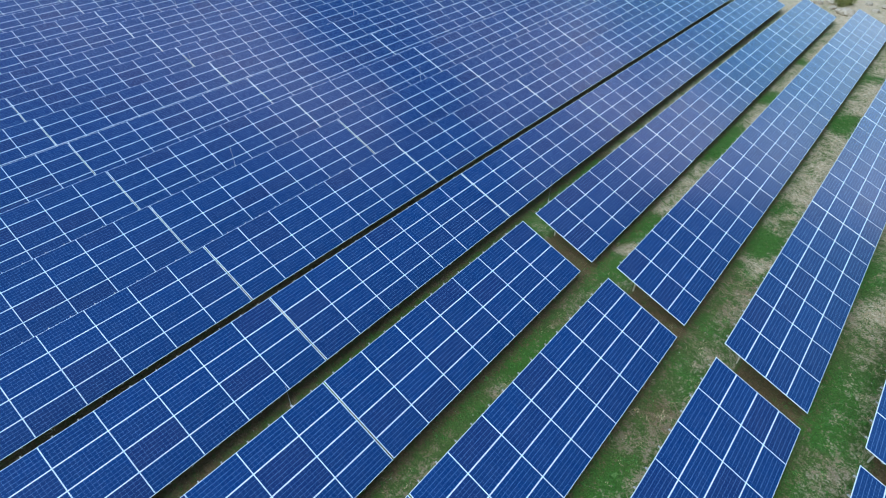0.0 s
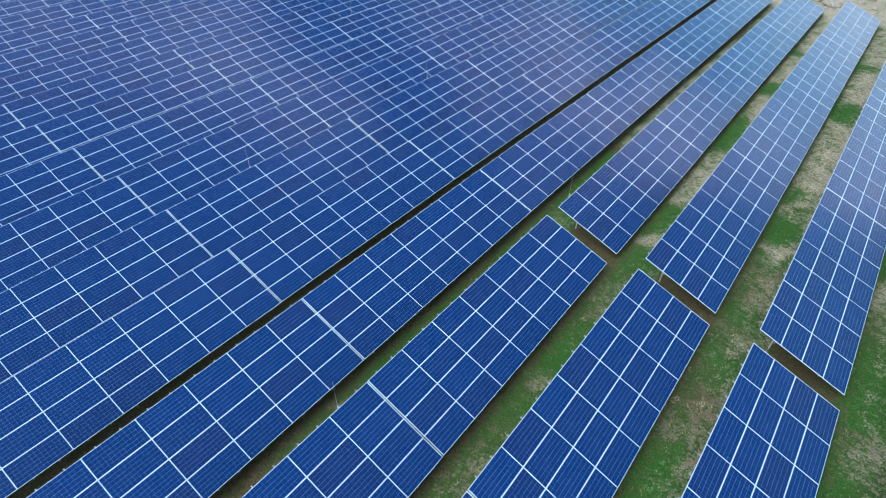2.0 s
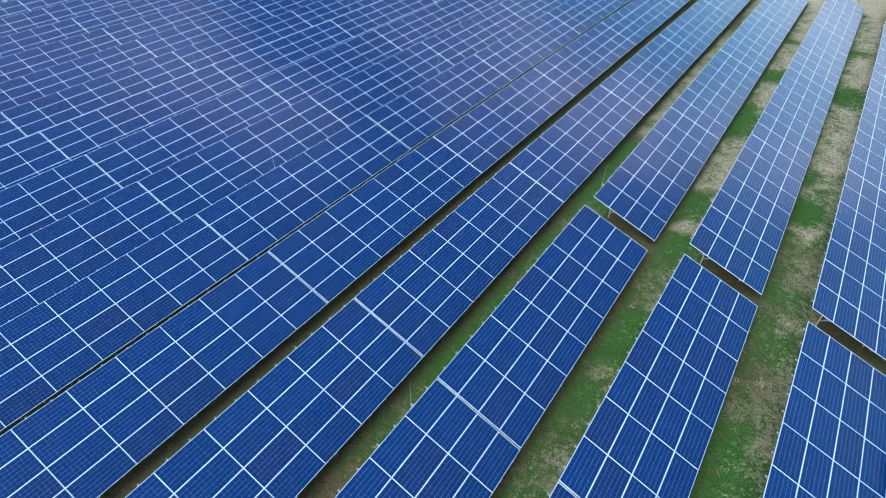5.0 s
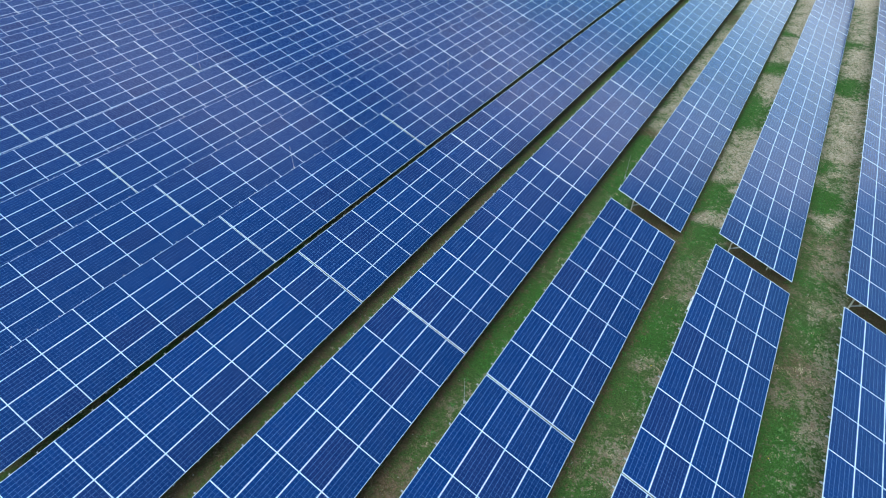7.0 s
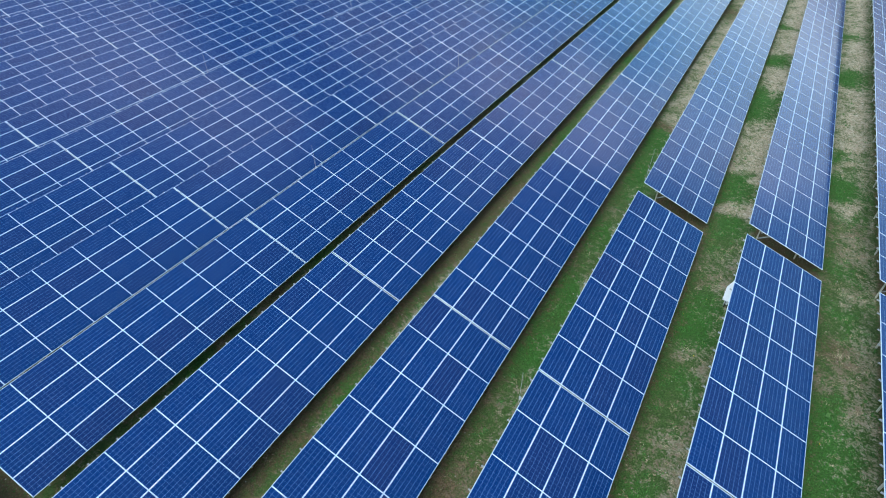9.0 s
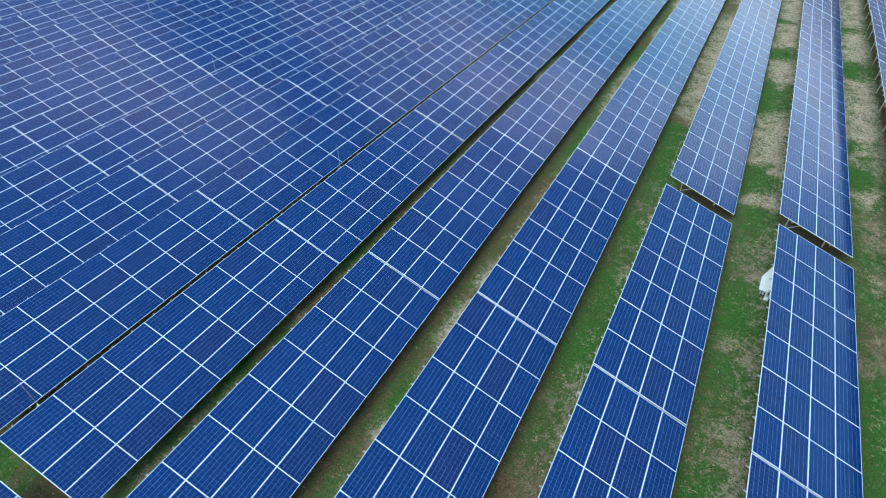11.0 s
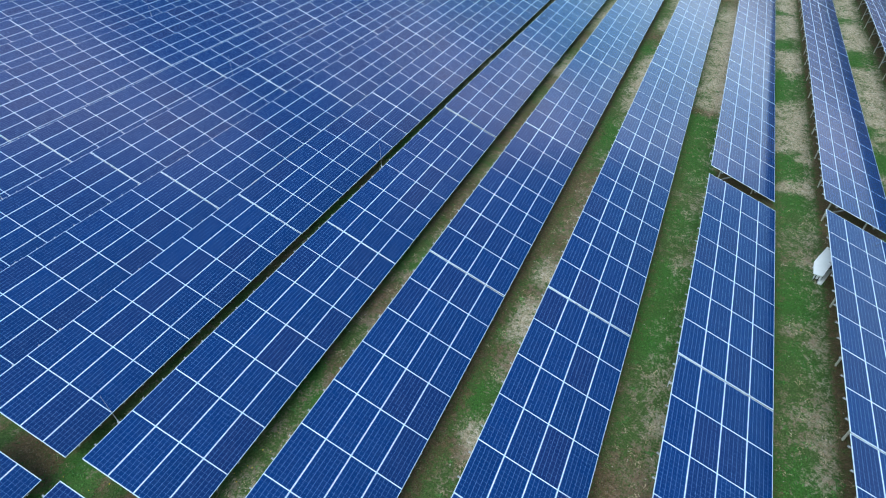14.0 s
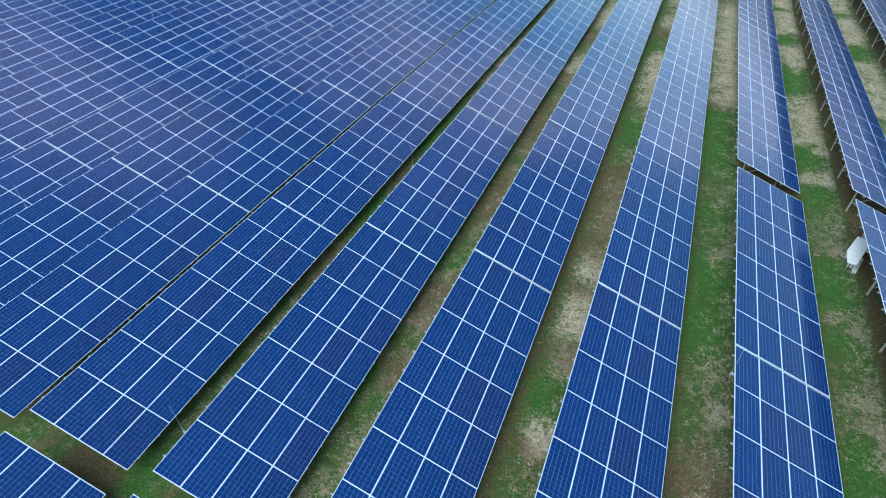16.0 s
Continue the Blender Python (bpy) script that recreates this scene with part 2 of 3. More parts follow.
# rows of tables: x of the upper edge, drop of the ground, and where each table begins
ROWS = [
    (16.92, -0.38, [-3.62] + [11.13 + STEP * i for i in range(5)]),
    (11.32, -0.21, [-2.27] + [12.52 + STEP * i for i in range(5)]),
    (5.64, -0.04, [-1.05 - STEP, -1.05] + [13.66 + STEP * i for i in range(4)]),
    (-0.01, -0.11, [-STEP, 0.0] + [15.04 + STEP * i for i in range(4)]),
    (-5.545, -0.02, [1.38 + STEP * i for i in range(-1, 5)]),
    (-11.22, -0.04, [1.38 + STEP * i for i in range(-1, 5)]),
    (-16.905, -0.120, [-27.24] + [1.31 + STEP * i for i in range(-1, 5)]),
    (-22.595, -0.224, [-27.27] + [1.39 + STEP * i for i in range(-1, 5)]),
    (-28.12, -0.21, [1.29 + STEP * i for i in range(-1, 4)]),
    (-33.60, -0.25, [1.13 + STEP * i for i in range(-1, 4)]),
    (-39.06, -0.25, [1.03 + STEP * i for i in range(-1, 4)]),
    (-44.65, -0.34, [1.04 + STEP * i for i in range(-1, 3)]),
    (-50.16, -0.32, [0.95 + STEP * i for i in range(0, 3)]),
    (-55.64, -0.345, [0.87 + STEP * i for i in range(0, 3)]),
    (-61.27, -0.32, [0.80 + STEP * i for i in range(0, 3)]),
    (-66.82, -0.32, [0.75 + STEP * i for i in range(0, 3)]),
    (-72.40, -0.32, [0.70 + STEP * i for i in range(0, 2)]),
    (-78.00, -0.32, [0.65 + STEP * i for i in range(0, 2)]),
]
# small level differences of single tables against their row, nearer and farther than y = 10
LIFT = {-0.01: (0.06, -0.085), 5.64: (-0.03, 0.03)}
_rx = np.array([r[0] + 1.86 for r in ROWS][::-1])
_rz = np.array([r[1] for r in ROWS][::-1])


def ground_z(x, y):
    """Height of the ground, for numbers or arrays."""
    return np.interp(x, _rx, _rz) + np.interp(x, FALL_X, FALL) * np.clip(np.asarray(y) - 14, 0, 90)


# ---- ground ----
# what grows along each aisle: G lush grass, N plain, P thin straw, D dry straw and stones, T stony soil, S bare soil
AISLES = {
    15.85: "5G 9G 10.6N 11.4P 12.2G 16G 18.3N 21D 24G 30D 36D 43G 52D",
    10.3: "3G 5.4G 6.5P 7.5P 8.4T 10.2N 11.4G 12.6N 13.4P 14.7G 15.8P 18P 19.5P 20.4G 21.6D 23G 25G 26.8D 28.2G 30D 34D 36D 38.5D 41D 42.5G 44.5G 47D 50D 53D 55.2G 57D 61D 66D",
    4.68: "-6G -2G 0.3P 2N 3.5G 5.2P 7G 9G 10.2P 11.5N 13.2N 15G 16.4G 17.6D 18.4D 19.6G 21.4G 23D 26D 29.5D 32G 36.5G 38.6D 42.5D 44.2G 45.2G 46.8D 50.5D 54D 55.5G 57D 62D 67D",
    -0.8: "-8S -4.6S -2.7N -1N 0.4N 2.5G 3.8G 5.4G 7.5G 9N 12G 14N 17G 21G 25.4G 26.6S 28D 30D 37D 43D 47D 52D 58S 63D",
    -6.5: "-9N -7.5N -6.1S -4.9D -3.9G -3.2G -2.2P -1.2T -0.2D 1.2D 2.5T 4.2D 5.9T 8T 11T 13.8S 15.5N 19G 22G 23.5N 27.5D 35D 38G 41.5S 45D 49N 56D 64D",
    -12.8: "-9.8N -7.9P -6.8N -5.6G -4.8S -3.6N -2.6N -1.4T -0.2S 0.8N 1.8G 4.5N 7S 10S 13N 16S 21S 24N 27S 30D 34N 38S 45D 52N 60D",
    -18.5: "-14G -12G -10N -8N -6N -3N 0S 2N 6G 8S 12G 20N 30D 40N 50D",
}


def aisle_profiles():
    out = {}
    for xc, text in AISLES.items():
        ks = [(float(w[:-1]), w[-1]) for w in text.split()]
        ys = np.array([k[0] for k in ks])
        dry = np.array([{"G": 0.10, "N": 0.30, "D": 0.74, "P": 0.40, "T": 0.46, "S": 0.36}[k[1]] for k in ks])
        lush = np.array([1.0 if k[1] == "G" else 0.0 for k in ks])
        bare = np.array([{"S": 0.78, "T": 0.64, "P": 0.36, "N": 0.20}.get(k[1], 0.0) for k in ks])
        out[xc] = (ys, dry, lush, bare)
    return out


PROFILES = aisle_profiles()


def cover(X, Y, wob, wob2):
    """Dryness, lushness and bareness of the ground at arrays of places, the shade beneath the tables put in as
    bareness; wob and wob2 are two slow noises of the same shape.
    """
    dry, lush, bare = 0.42 + 0.3 * wob, np.clip(0.5 * wob2, 0, 1), np.zeros(X.shape)
    for xc, (ys, d, l, s) in PROFILES.items():
        w = np.clip(1.9 - np.abs(X - xc), 0, 1)
        yy = Y + 1.3 * wob + 1.3 * wob2 * (X - xc) + 0.5 * wob2
        dry = dry * (1 - w) + w * (np.interp(yy, ys, d) + 0.34 * wob2 + 0.22 * np.clip(X - xc, -1, 1))
        lush = lush * (1 - w) + w * np.clip(np.interp(yy, ys, l) * 0.9 + 0.3 * wob + 0.3 * wob2, 0, 1)
        bare = bare * (1 - w) + w * np.interp(yy, ys, s)
    lane = np.clip(1.3 - np.abs(Y + 13.0), 0, 1) * (X < -9)         # the cross lane near the start is green
    dry, lush = dry * (1 - lane) + 0.15 * lane, np.maximum(lush, lane * (0.6 + 0.8 * wob))
    bare = np.maximum(bare, lane * (0.32 + 0.9 * wob2))
    far = np.clip((Y - 68) / 4, 0, 1)
    dry, lush = dry + far * 0.5, lush * (1 - far)
    for x, _, starts in ROWS:
        drip = x + SLOPE_W * CT + 0.22
        along = np.clip(Y - starts[0] + 0.6 + wob, 0, 1) * np.clip(starts[-1] + RUN + 0.6 + wob - Y, 0, 1)
        bare = np.maximum(bare, along * (0.66 + 0.35 * wob2) * np.exp(-((X - drip) / 0.42) ** 2) * (1 - 0.75 * np.clip((Y - 20) / 8, 0, 1)) * (1 - lane) * (0.55 if x > 3 else 0.6 if x > -8 else 0.9 if x > -12 else 0.4 + 0.6 * np.clip((Y - 2) / 4, 0, 1) if x > -20 else 0.3))
        dry = dry * (1 - 0.75 * np.exp(-((X - drip + 0.1) / 0.42) ** 2) * (-14 < x < -8))
        # shade beneath each table, put into the colour as dark bare soil
        under_shade = np.where((X > x + 0.7) & (X < drip - (0.15 if x > -12 else 0.75)), 1.0, 0.0) * (1 - far) * along
        bare, dry = np.maximum(bare, 0.85 * under_shade), dry * (1 - 0.7 * under_shade)
    return dry, lush, bare


def slow(X, Y, sx, sy, seed):
    return np.array([noise.noise((x * sx, y * sy, seed)) for x, y in zip(X.ravel(), Y.ravel())]).reshape(X.shape)


def ground_material():
    k = Mat("field_ground")
    pos = k.n.new("ShaderNodeNewGeometry").outputs["Position"]
    fine, mid = k.noise(pos, 16, 4, 0.75), k.noise(pos, 2.6, 5, 0.72)
    clump = k.noise(pos, 11, 4, 0.7)
    grass = k.ramp(fine, (0.28, (0.026, 0.052, 0.011)), (0.5, (0.070, 0.128, 0.028)), (0.70, (0.132, 0.198, 0.052)))
    lush = k.ramp(fine, (0.28, (0.021, 0.068, 0.010)), (0.70, (0.080, 0.222, 0.030)))
    straw = k.ramp(k.math("ADD", k.math("MULTIPLY", k.noise(pos, 21, 3, 0.75), 0.55), k.math("MULTIPLY", k.noise(pos, 5.5, 3, 0.7), 0.45)), (0.32, (0.17, 0.132, 0.074)), (0.47, (0.49, 0.398, 0.255)), (0.62, (0.86, 0.755, 0.585)))
    soil = k.ramp(k.noise(pos, 9, 5, 0.7), (0.3, (0.055, 0.032, 0.016)), (0.7, (0.225, 0.136, 0.070)))
    wob = k.math("MULTIPLY", k.math("SUBTRACT", k.math("ADD", mid, k.math("MULTIPLY", clump, 0.9)), 0.95), 2.3)
    lushness = k.ramp(k.math("ADD", k.attr("lush"), wob), (0.15, 0.0), (1.0, 1.0))
    dry = k.ramp(k.math("ADD", k.attr("dry"), wob), (0.32, 0.0), (0.95, 1.0))
    # holds bare soil and also the shade painted beneath the tables
    bare = k.ramp(k.math("ADD", k.attr("bare"), wob), (0.18, 0.0), (0.90, 1.0))
    col = k.mix(lushness, grass, lush)
    col = k.mix(k.math("MULTIPLY", dry, 0.92), col, straw)
    col = k.mix(k.math("MULTIPLY", bare, 0.85), col, soil)
    grit = k.noise(pos, 34, 3, 0.8)
    col = k.mix(k.ramp(grit, (0.30, 0.62), (0.47, 0.0)), col, (0.020, 0.018, 0.010))
    open_soil = k.math("MAXIMUM", dry, bare)
    pale = k.math("MULTIPLY", k.ramp(k.noise(pos, 27, 3, 0.8), (0.58, 0.0), (0.68, 0.75)), k.math("ADD", k.math("MULTIPLY", open_soil, 0.75), 0.12))
    col = k.mix(pale, col, (0.52, 0.46, 0.34))
    k.set(Base_Color=col, Roughness=0.95, Specular_IOR_Level=0.2)
    k.bump(k.math("ADD", fine, k.math("MULTIPLY", mid, 1.5)), 0.9, 0.07)
    return k.m


def build_ground():
    ax = np.concatenate([[-2500, -900, -300, -140], np.arange(-90, 40.01, 0.33), [60, 140, 400, 1200, 2500]])
    ay = np.concatenate([[-2500, -900, -300, -90], np.arange(-32, 96.01, 0.33), [120, 180, 400, 1200, 2500]])
    X, Y = np.meshgrid(ax, ay, indexing="ij")
    wob, wob2 = slow(X, Y, 0.45, 0.35, 7.0), slow(X, Y, 0.9, 0.8, 21.0)
    Z = ground_z(X, Y) + 0.05 * slow(X, Y, 0.7, 0.7, 3.0)
    nx, ny = X.shape
    idx = np.arange(nx * ny).reshape(nx, ny)
    faces = np.stack([idx[:-1, :-1], idx[1:, :-1], idx[1:, 1:], idx[:-1, 1:]], -1).reshape(-1, 4)
    me = bpy.data.meshes.new("ground")
    me.from_pydata(np.stack([X, Y, Z], -1).reshape(-1, 3).tolist(), [], faces.tolist())
    for name, val in zip(("dry", "lush", "bare"), cover(X, Y, wob, wob2)):
        at = me.attributes.new(name, "FLOAT", "POINT")
        at.data.foreach_set("value", val.ravel().astype(np.float32))
    me.materials.append(ground_material())
    me.polygons.foreach_set("use_smooth", [True] * len(me.polygons))
    return tagged(new("ground", me), "patchy green grass field with bare soil and dry straw", "ground", kind="structure")


build_ground()


# ---- a table of 28 modules ----
def module_mesh():
    """One framed module: a raised aluminium lip with a white back, and the recessed glass in it."""
    bm = bmesh.new()
    hx, hy, lip, deep, rec = PV / 2 - 0.0025, PU / 2 - 0.0025, 0.012, 0.028, 0.003

    def ring(a, b, z):
        return [bm.verts.new((sx * a, sy * b, z)) for sx, sy in ((-1, -1), (1, -1), (1, 1), (-1, 1))]

    low, side, top, inn, gl = ring(hx, hy, -deep), ring(hx, hy, -0.009), ring(hx - 0.004, hy - 0.004, 0.0), ring(hx - lip, hy - lip, 0.0), ring(hx - lip, hy - lip, -rec)
    for a, b in ((low, side), (side, top), (top, inn), (inn, gl)):
        for i in range(4):
            bm.faces.new((a[i], a[(i + 1) % 4], b[(i + 1) % 4], b[i]))
    bm.faces.new(low[::-1]).material_index = 1
    pane = bmesh.new()
    add_box(pane, (lip - hx, lip - hy, -rec - 0.004), (hx - lip, hy - lip, -rec))
    return mesh_of("panel", bm, FRAME, BACKSHEET), mesh_of("glass", pane, GLASS)


def build_table():
    """The table stands on the ground at its root, its upper edge at x = 0 and its near end at y = 0."""
    root = tagged(new("solar_table"), "tilted table of framed blue solar modules on steel posts over grass", "solar panel", "rows of solar tables")
    slope = pose(0, 0, HIGH, 0, TILT, 0)            # x runs down the slope, z is its normal
    rnd = random.Random(4)
    panel, glass = module_mesh()
    for j in range(7):
        for i in range(4):
            ob = part("panel", panel, None, root)
            ob.matrix_basis = slope @ pose((i + 0.5) * PV, (j + 0.5) * PU, rnd.uniform(-0.003, 0.003), rnd.uniform(-0.12, 0.12), rnd.uniform(-0.2, 0.2), 0)
            part("glass", glass, None, ob, "dark blue glass over a grid of solar cells")
    rail = mesh_of("rail", profile_bar(c_section(0.045, 0.05, 0.006), (-0.085, 0, 0), (SLOPE_W + 0.035, 0, 0)), STEEL)
    for j in range(7):
        for v in (0.27, 0.73):
            ob = part("rail", rail, None, root)
            ob.matrix_basis = slope @ pose(0, (j + v) * PU, -0.068)
    bm = bmesh.new()
    add_box(bm, (0.0, -0.006, -0.024), (SLOPE_W, 0.006, -0.001))
    trim = mesh_of("end_trim", bm, FRAME)
    for y in (-0.005, RUN + 0.005):
        ob = part("end_trim", trim, None, root)
        ob.matrix_basis = slope @ pose(0, y, 0)
    beam = mesh_of("beam", profile_bar(c_section(0.06, 0.10, 0.008), (0, 0.12, 0), (0, RUN - 0.12, 0)), STEEL)
    for x in (0.82, 2.95):
        ob = part("beam", beam, None, root)
        ob.matrix_basis = slope @ pose(x, 0, -0.15)
    xr, xf = 0.82 * CT - 0.15 * ST, 2.95 * CT - 0.15 * ST
    zr, zf = HIGH - 0.82 * ST - 0.2 * CT, HIGH - 2.95 * ST - 0.2 * CT
    hs = c_section(0.058, 0.080, 0.010)
    rear = mesh_of("rear_post", profile_bar(hs, (xr, 0, -0.4), (xr, 0, zr)), ZINC)
    front = mesh_of("front_post", profile_bar(hs, (xf, 0, -0.4), (xf, 0, zf)), ZINC)
    brace = mesh_of("brace", profile_bar(c_section(0.04, 0.05, 0.006), (xr + 0.04, 0.06, 0.45), (xf - 0.75, 0.06, zf + 0.75 * ST / CT + 0.02)), STEEL)
    for y in (1.35, 5.10, 8.80, 12.55):
        for name, me in (("rear_post", rear), ("front_post", front), ("brace", brace)):
            part(name, me, None, root).location = (0, y, 0)
    return root


first = build_table()
_rnd = random.Random(11)
_used = False
for x, drop, starts in ROWS:
    for y in starts:
        zg = float(ground_z(x + 1.86, y + RUN / 2)) + LIFT.get(x, (0.0, 0.0))[y > 10]
        fall = math.degrees(math.atan(np.interp(x + 1.86, FALL_X, FALL))) if y > 10 else 0.0
        m = pose(x + _rnd.uniform(-0.012, 0.012), y, zg + _rnd.uniform(-0.012, 0.012) - math.tan(radians(fall)) * RUN / 2, fall + _rnd.uniform(-0.08, 0.08), _rnd.uniform(-0.3, 0.3), 0)
        if _used:
            copy_thing(first, m)
        else:
            first.matrix_basis = m
            _used = True


# ---- lightning rods ----
def build_rod():
    """A thin rod on a bracket, clamped to the upper edge of a table; its root is at the edge."""
    root = tagged(new("lightning_rod"), "thin grey metal lightning rod clamped to a panel edge", "lightning rod", "lightning rods")
    bm = bmesh.new()
    bmesh.ops.create_cone(bm, cap_ends=True, segments=8, radius1=0.010, radius2=0.005, depth=1.75, matrix=pose(-0.13, 0, 0.52))
    part("rod", bm, ROD, root)
    bm = bmesh.new()
    add_box(bm, (-0.15, -0.03, -0.12), (0.06, 0.03, -0.06), bevel=0.006)
    add_box(bm, (-0.155, -0.02, -0.18), (-0.11, 0.02, 0.0), bevel=0.005)
    part("bracket", bm, STEEL, root)
    return root


RODS = [(0.0, -1.53), (0.0, 16.6), (0.0, 34.5), (0.0, 52.2), (-16.90, -11.12), (-16.90, 6.95), (-16.90, 24.1), (-16.90, 42.6),
        (-33.60, -4.2), (-33.60, 13.6), (-33.60, 31.9), (-50.16, 21.2), (-50.16, 3.3), (-50.16, 39.0)]
rod = build_rod()
for i, (x, y) in enumerate(RODS):
    m = pose(x, y, float(ground_z(x + 1.86, y)) + HIGH + (LIFT[-0.01][y > 10] if x == 0 else 0.0), _rnd.uniform(-2, 2), _rnd.uniform(-2, 2), 0)
    if i:
        copy_thing(rod, m)
    else:
        rod.matrix_basis = m


# ---- inverter cabinet under the edge of a table ----
def build_inverter():
    root = tagged(new("inverter_cabinet"), "white metal inverter cabinet with a sloping lid on short legs", "inverter")
    bm = bmesh.new()
    add_box(bm, (0.05, 0.20, 0.20), (0.38, 1.92, 0.52), bevel=0.012)
    add_box(bm, (-0.22, 0.90, 0.20), (0.05, 1.92, 0.60), bevel=0.012)
    body = part("body", bm, WHITE, root)
    bm = bmesh.new()
    plan = [(0.0, 0.0), (0.40, 0.08), (0.42, 2.02), (-0.20, 2.10), (-0.28, 0.80)]
    top, low = [[bm.verts.new((x, y, 0.57 + 0.16 * y - d)) for x, y in plan] for d in (0.0, 0.045)]
    bm.faces.new(top)
    bm.faces.new(low[::-1])
    for i in range(5):
        bm.faces.new((top[i], low[i], low[(i + 1) % 5], top[(i + 1) % 5]))
    bmesh.ops.bevel(bm, geom=list(bm.edges), offset=0.008, segments=1, affect="EDGES")
    part("lid", bm, WHITE, root)
    bm = bmesh.new()
    add_box(bm, (0.378, 0.22, 0.34), (0.392, 1.52, 0.49), bevel=0.004)
    for i in range(4):
        add_box(bm, (0.391, 0.25, 0.355 + 0.034 * i), (0.402, 1.49, 0.370 + 0.034 * i))
    part("vent", bm, DARK, body, "dark louvred vent")
    bm = bmesh.new()
    add_box(bm, (0.34, 0.06, 0.04), (0.54, 1.50, 0.20), bevel=0.012)
    part("skirt", bm, WHITE, root, "low white sheet-metal skirt")
    for x, y in ((0.09, 0.24), (0.32, 0.24), (-0.18, 1.85), (0.32, 1.85)):
        part("leg", profile_bar(c_section(0.05, 0.05, 0.008), (x, y, -0.15), (x, y, 0.24)), STEEL, root)
    for x in (0.14, 0.28):
        bm = profile_bar([(0.02 * math.cos(q), 0.02 * math.sin(q)) for q in np.arange(0, 6.28, 0.785)], (x, 0.12, -0.1), (x, 0.12, 0.45))
        part("cable", bm, DARK, root, "black cable going into the ground")
    return root


inv = build_inverter()
inv.matrix_basis = pose(5.56, 9.36, float(ground_z(5.6, 9.8)) - 0.08, 0, 0, -21)


# ---- grass, weeds, stones ----
def leafy(name, stops, rough=0.7):
    k = Mat(name)
    pos = k.n.new("ShaderNodeNewGeometry").outputs["Position"]
    mixv = k.math("ADD", k.math("MULTIPLY", k.island(), 0.5), k.math("MULTIPLY", k.noise(pos, 1.6, 2, 0.5), 0.5))
    k.set(Base_Color=k.ramp(mixv, *stops), Roughness=rough, Specular_IOR_Level=0.25)
    return k.m


def scatter(n, seed):
    """Places in the aisles and the gaps between tables, with the cover there."""
    r = np.random.RandomState(seed)
    xs, ys = [], []
    lanes = [(xc - 1.7, xc + (2.7 if xc > 0 else 1.5), -8 if xc > 0 else -16, 70 if xc > -8 else 58, 1.0) for xc in AISLES]
    lanes += [(-6, 21, 13.0 - 0.2, 15.2, 0.25), (-24, -11, -14, -11.8, 0.4), (-2, 12, 70, 84, 0.6)]
    area = np.array([(b - a) * (d - c) * w for a, b, c, d, w in lanes])
    for (a, b, c, d, _), k in zip(lanes, (n * area / area.sum()).astype(int)):
        xs.append(r.uniform(a, b, k))
        u = r.uniform(0, 1, k)
        ys.append(c + (d - c) * u)
    X, Y = np.concatenate(xs), np.concatenate(ys)
    wob, wob2 = slow(X, Y, 0.45, 0.35, 7.0), slow(X, Y, 0.9, 0.8, 21.0)
    patch = slow(X, Y, 2.2, 2.2, 33.0)
    return r, X, Y, patch, cover(X, Y, wob, wob2)


def blades(name, X, Y, r, count, height, width, spread, material, label, category, lean=0.6):
    """One mesh of tufts: each tuft has some bent, pointed blades."""
    n = len(X)
    Z = ground_z(X, Y) + 0.05 * slow(X, Y, 0.7, 0.7, 3.0) - 0.012
    V = np.zeros((n, count, 5, 3))
    a = r.uniform(0, 2 * np.pi, (n, count))
    h = height * r.uniform(0.5, 1.3, (n, 1)) * r.uniform(0.7, 1.2, (n, count))
    o = spread * np.sqrt(r.uniform(0, 1, (n, count)))
    bx, by = X[:, None] + o * np.cos(a * 3.1), Y[:, None] + o * np.sin(a * 3.1)
    ca, sa, wd = np.cos(a), np.sin(a), width * r.uniform(0.7, 1.3, (n, count))
    for i, (t, s) in enumerate(((0, -1), (0, 1), (0.6, 0.8), (0.6, -0.8), (1, 0))):
        f = lean * h * t ** 1.7
        V[:, :, i, 0] = bx + ca * f - sa * wd * s
        V[:, :, i, 1] = by + sa * f + ca * wd * s
        V[:, :, i, 2] = Z[:, None] + h * t * (1 - 0.25 * t)
    m = n * count
    base = np.arange(m)[:, None] * 5
    quads = (base + np.array([0, 1, 2, 3])).tolist()
    tris = (base + np.array([3, 2, 4])).tolist()
    me = bpy.data.meshes.new(name)
    me.from_pydata(V.reshape(-1, 3).tolist(), [], quads + tris)
    me.materials.append(material)
    return tagged(new(name, me), label, category, kind="stuff")


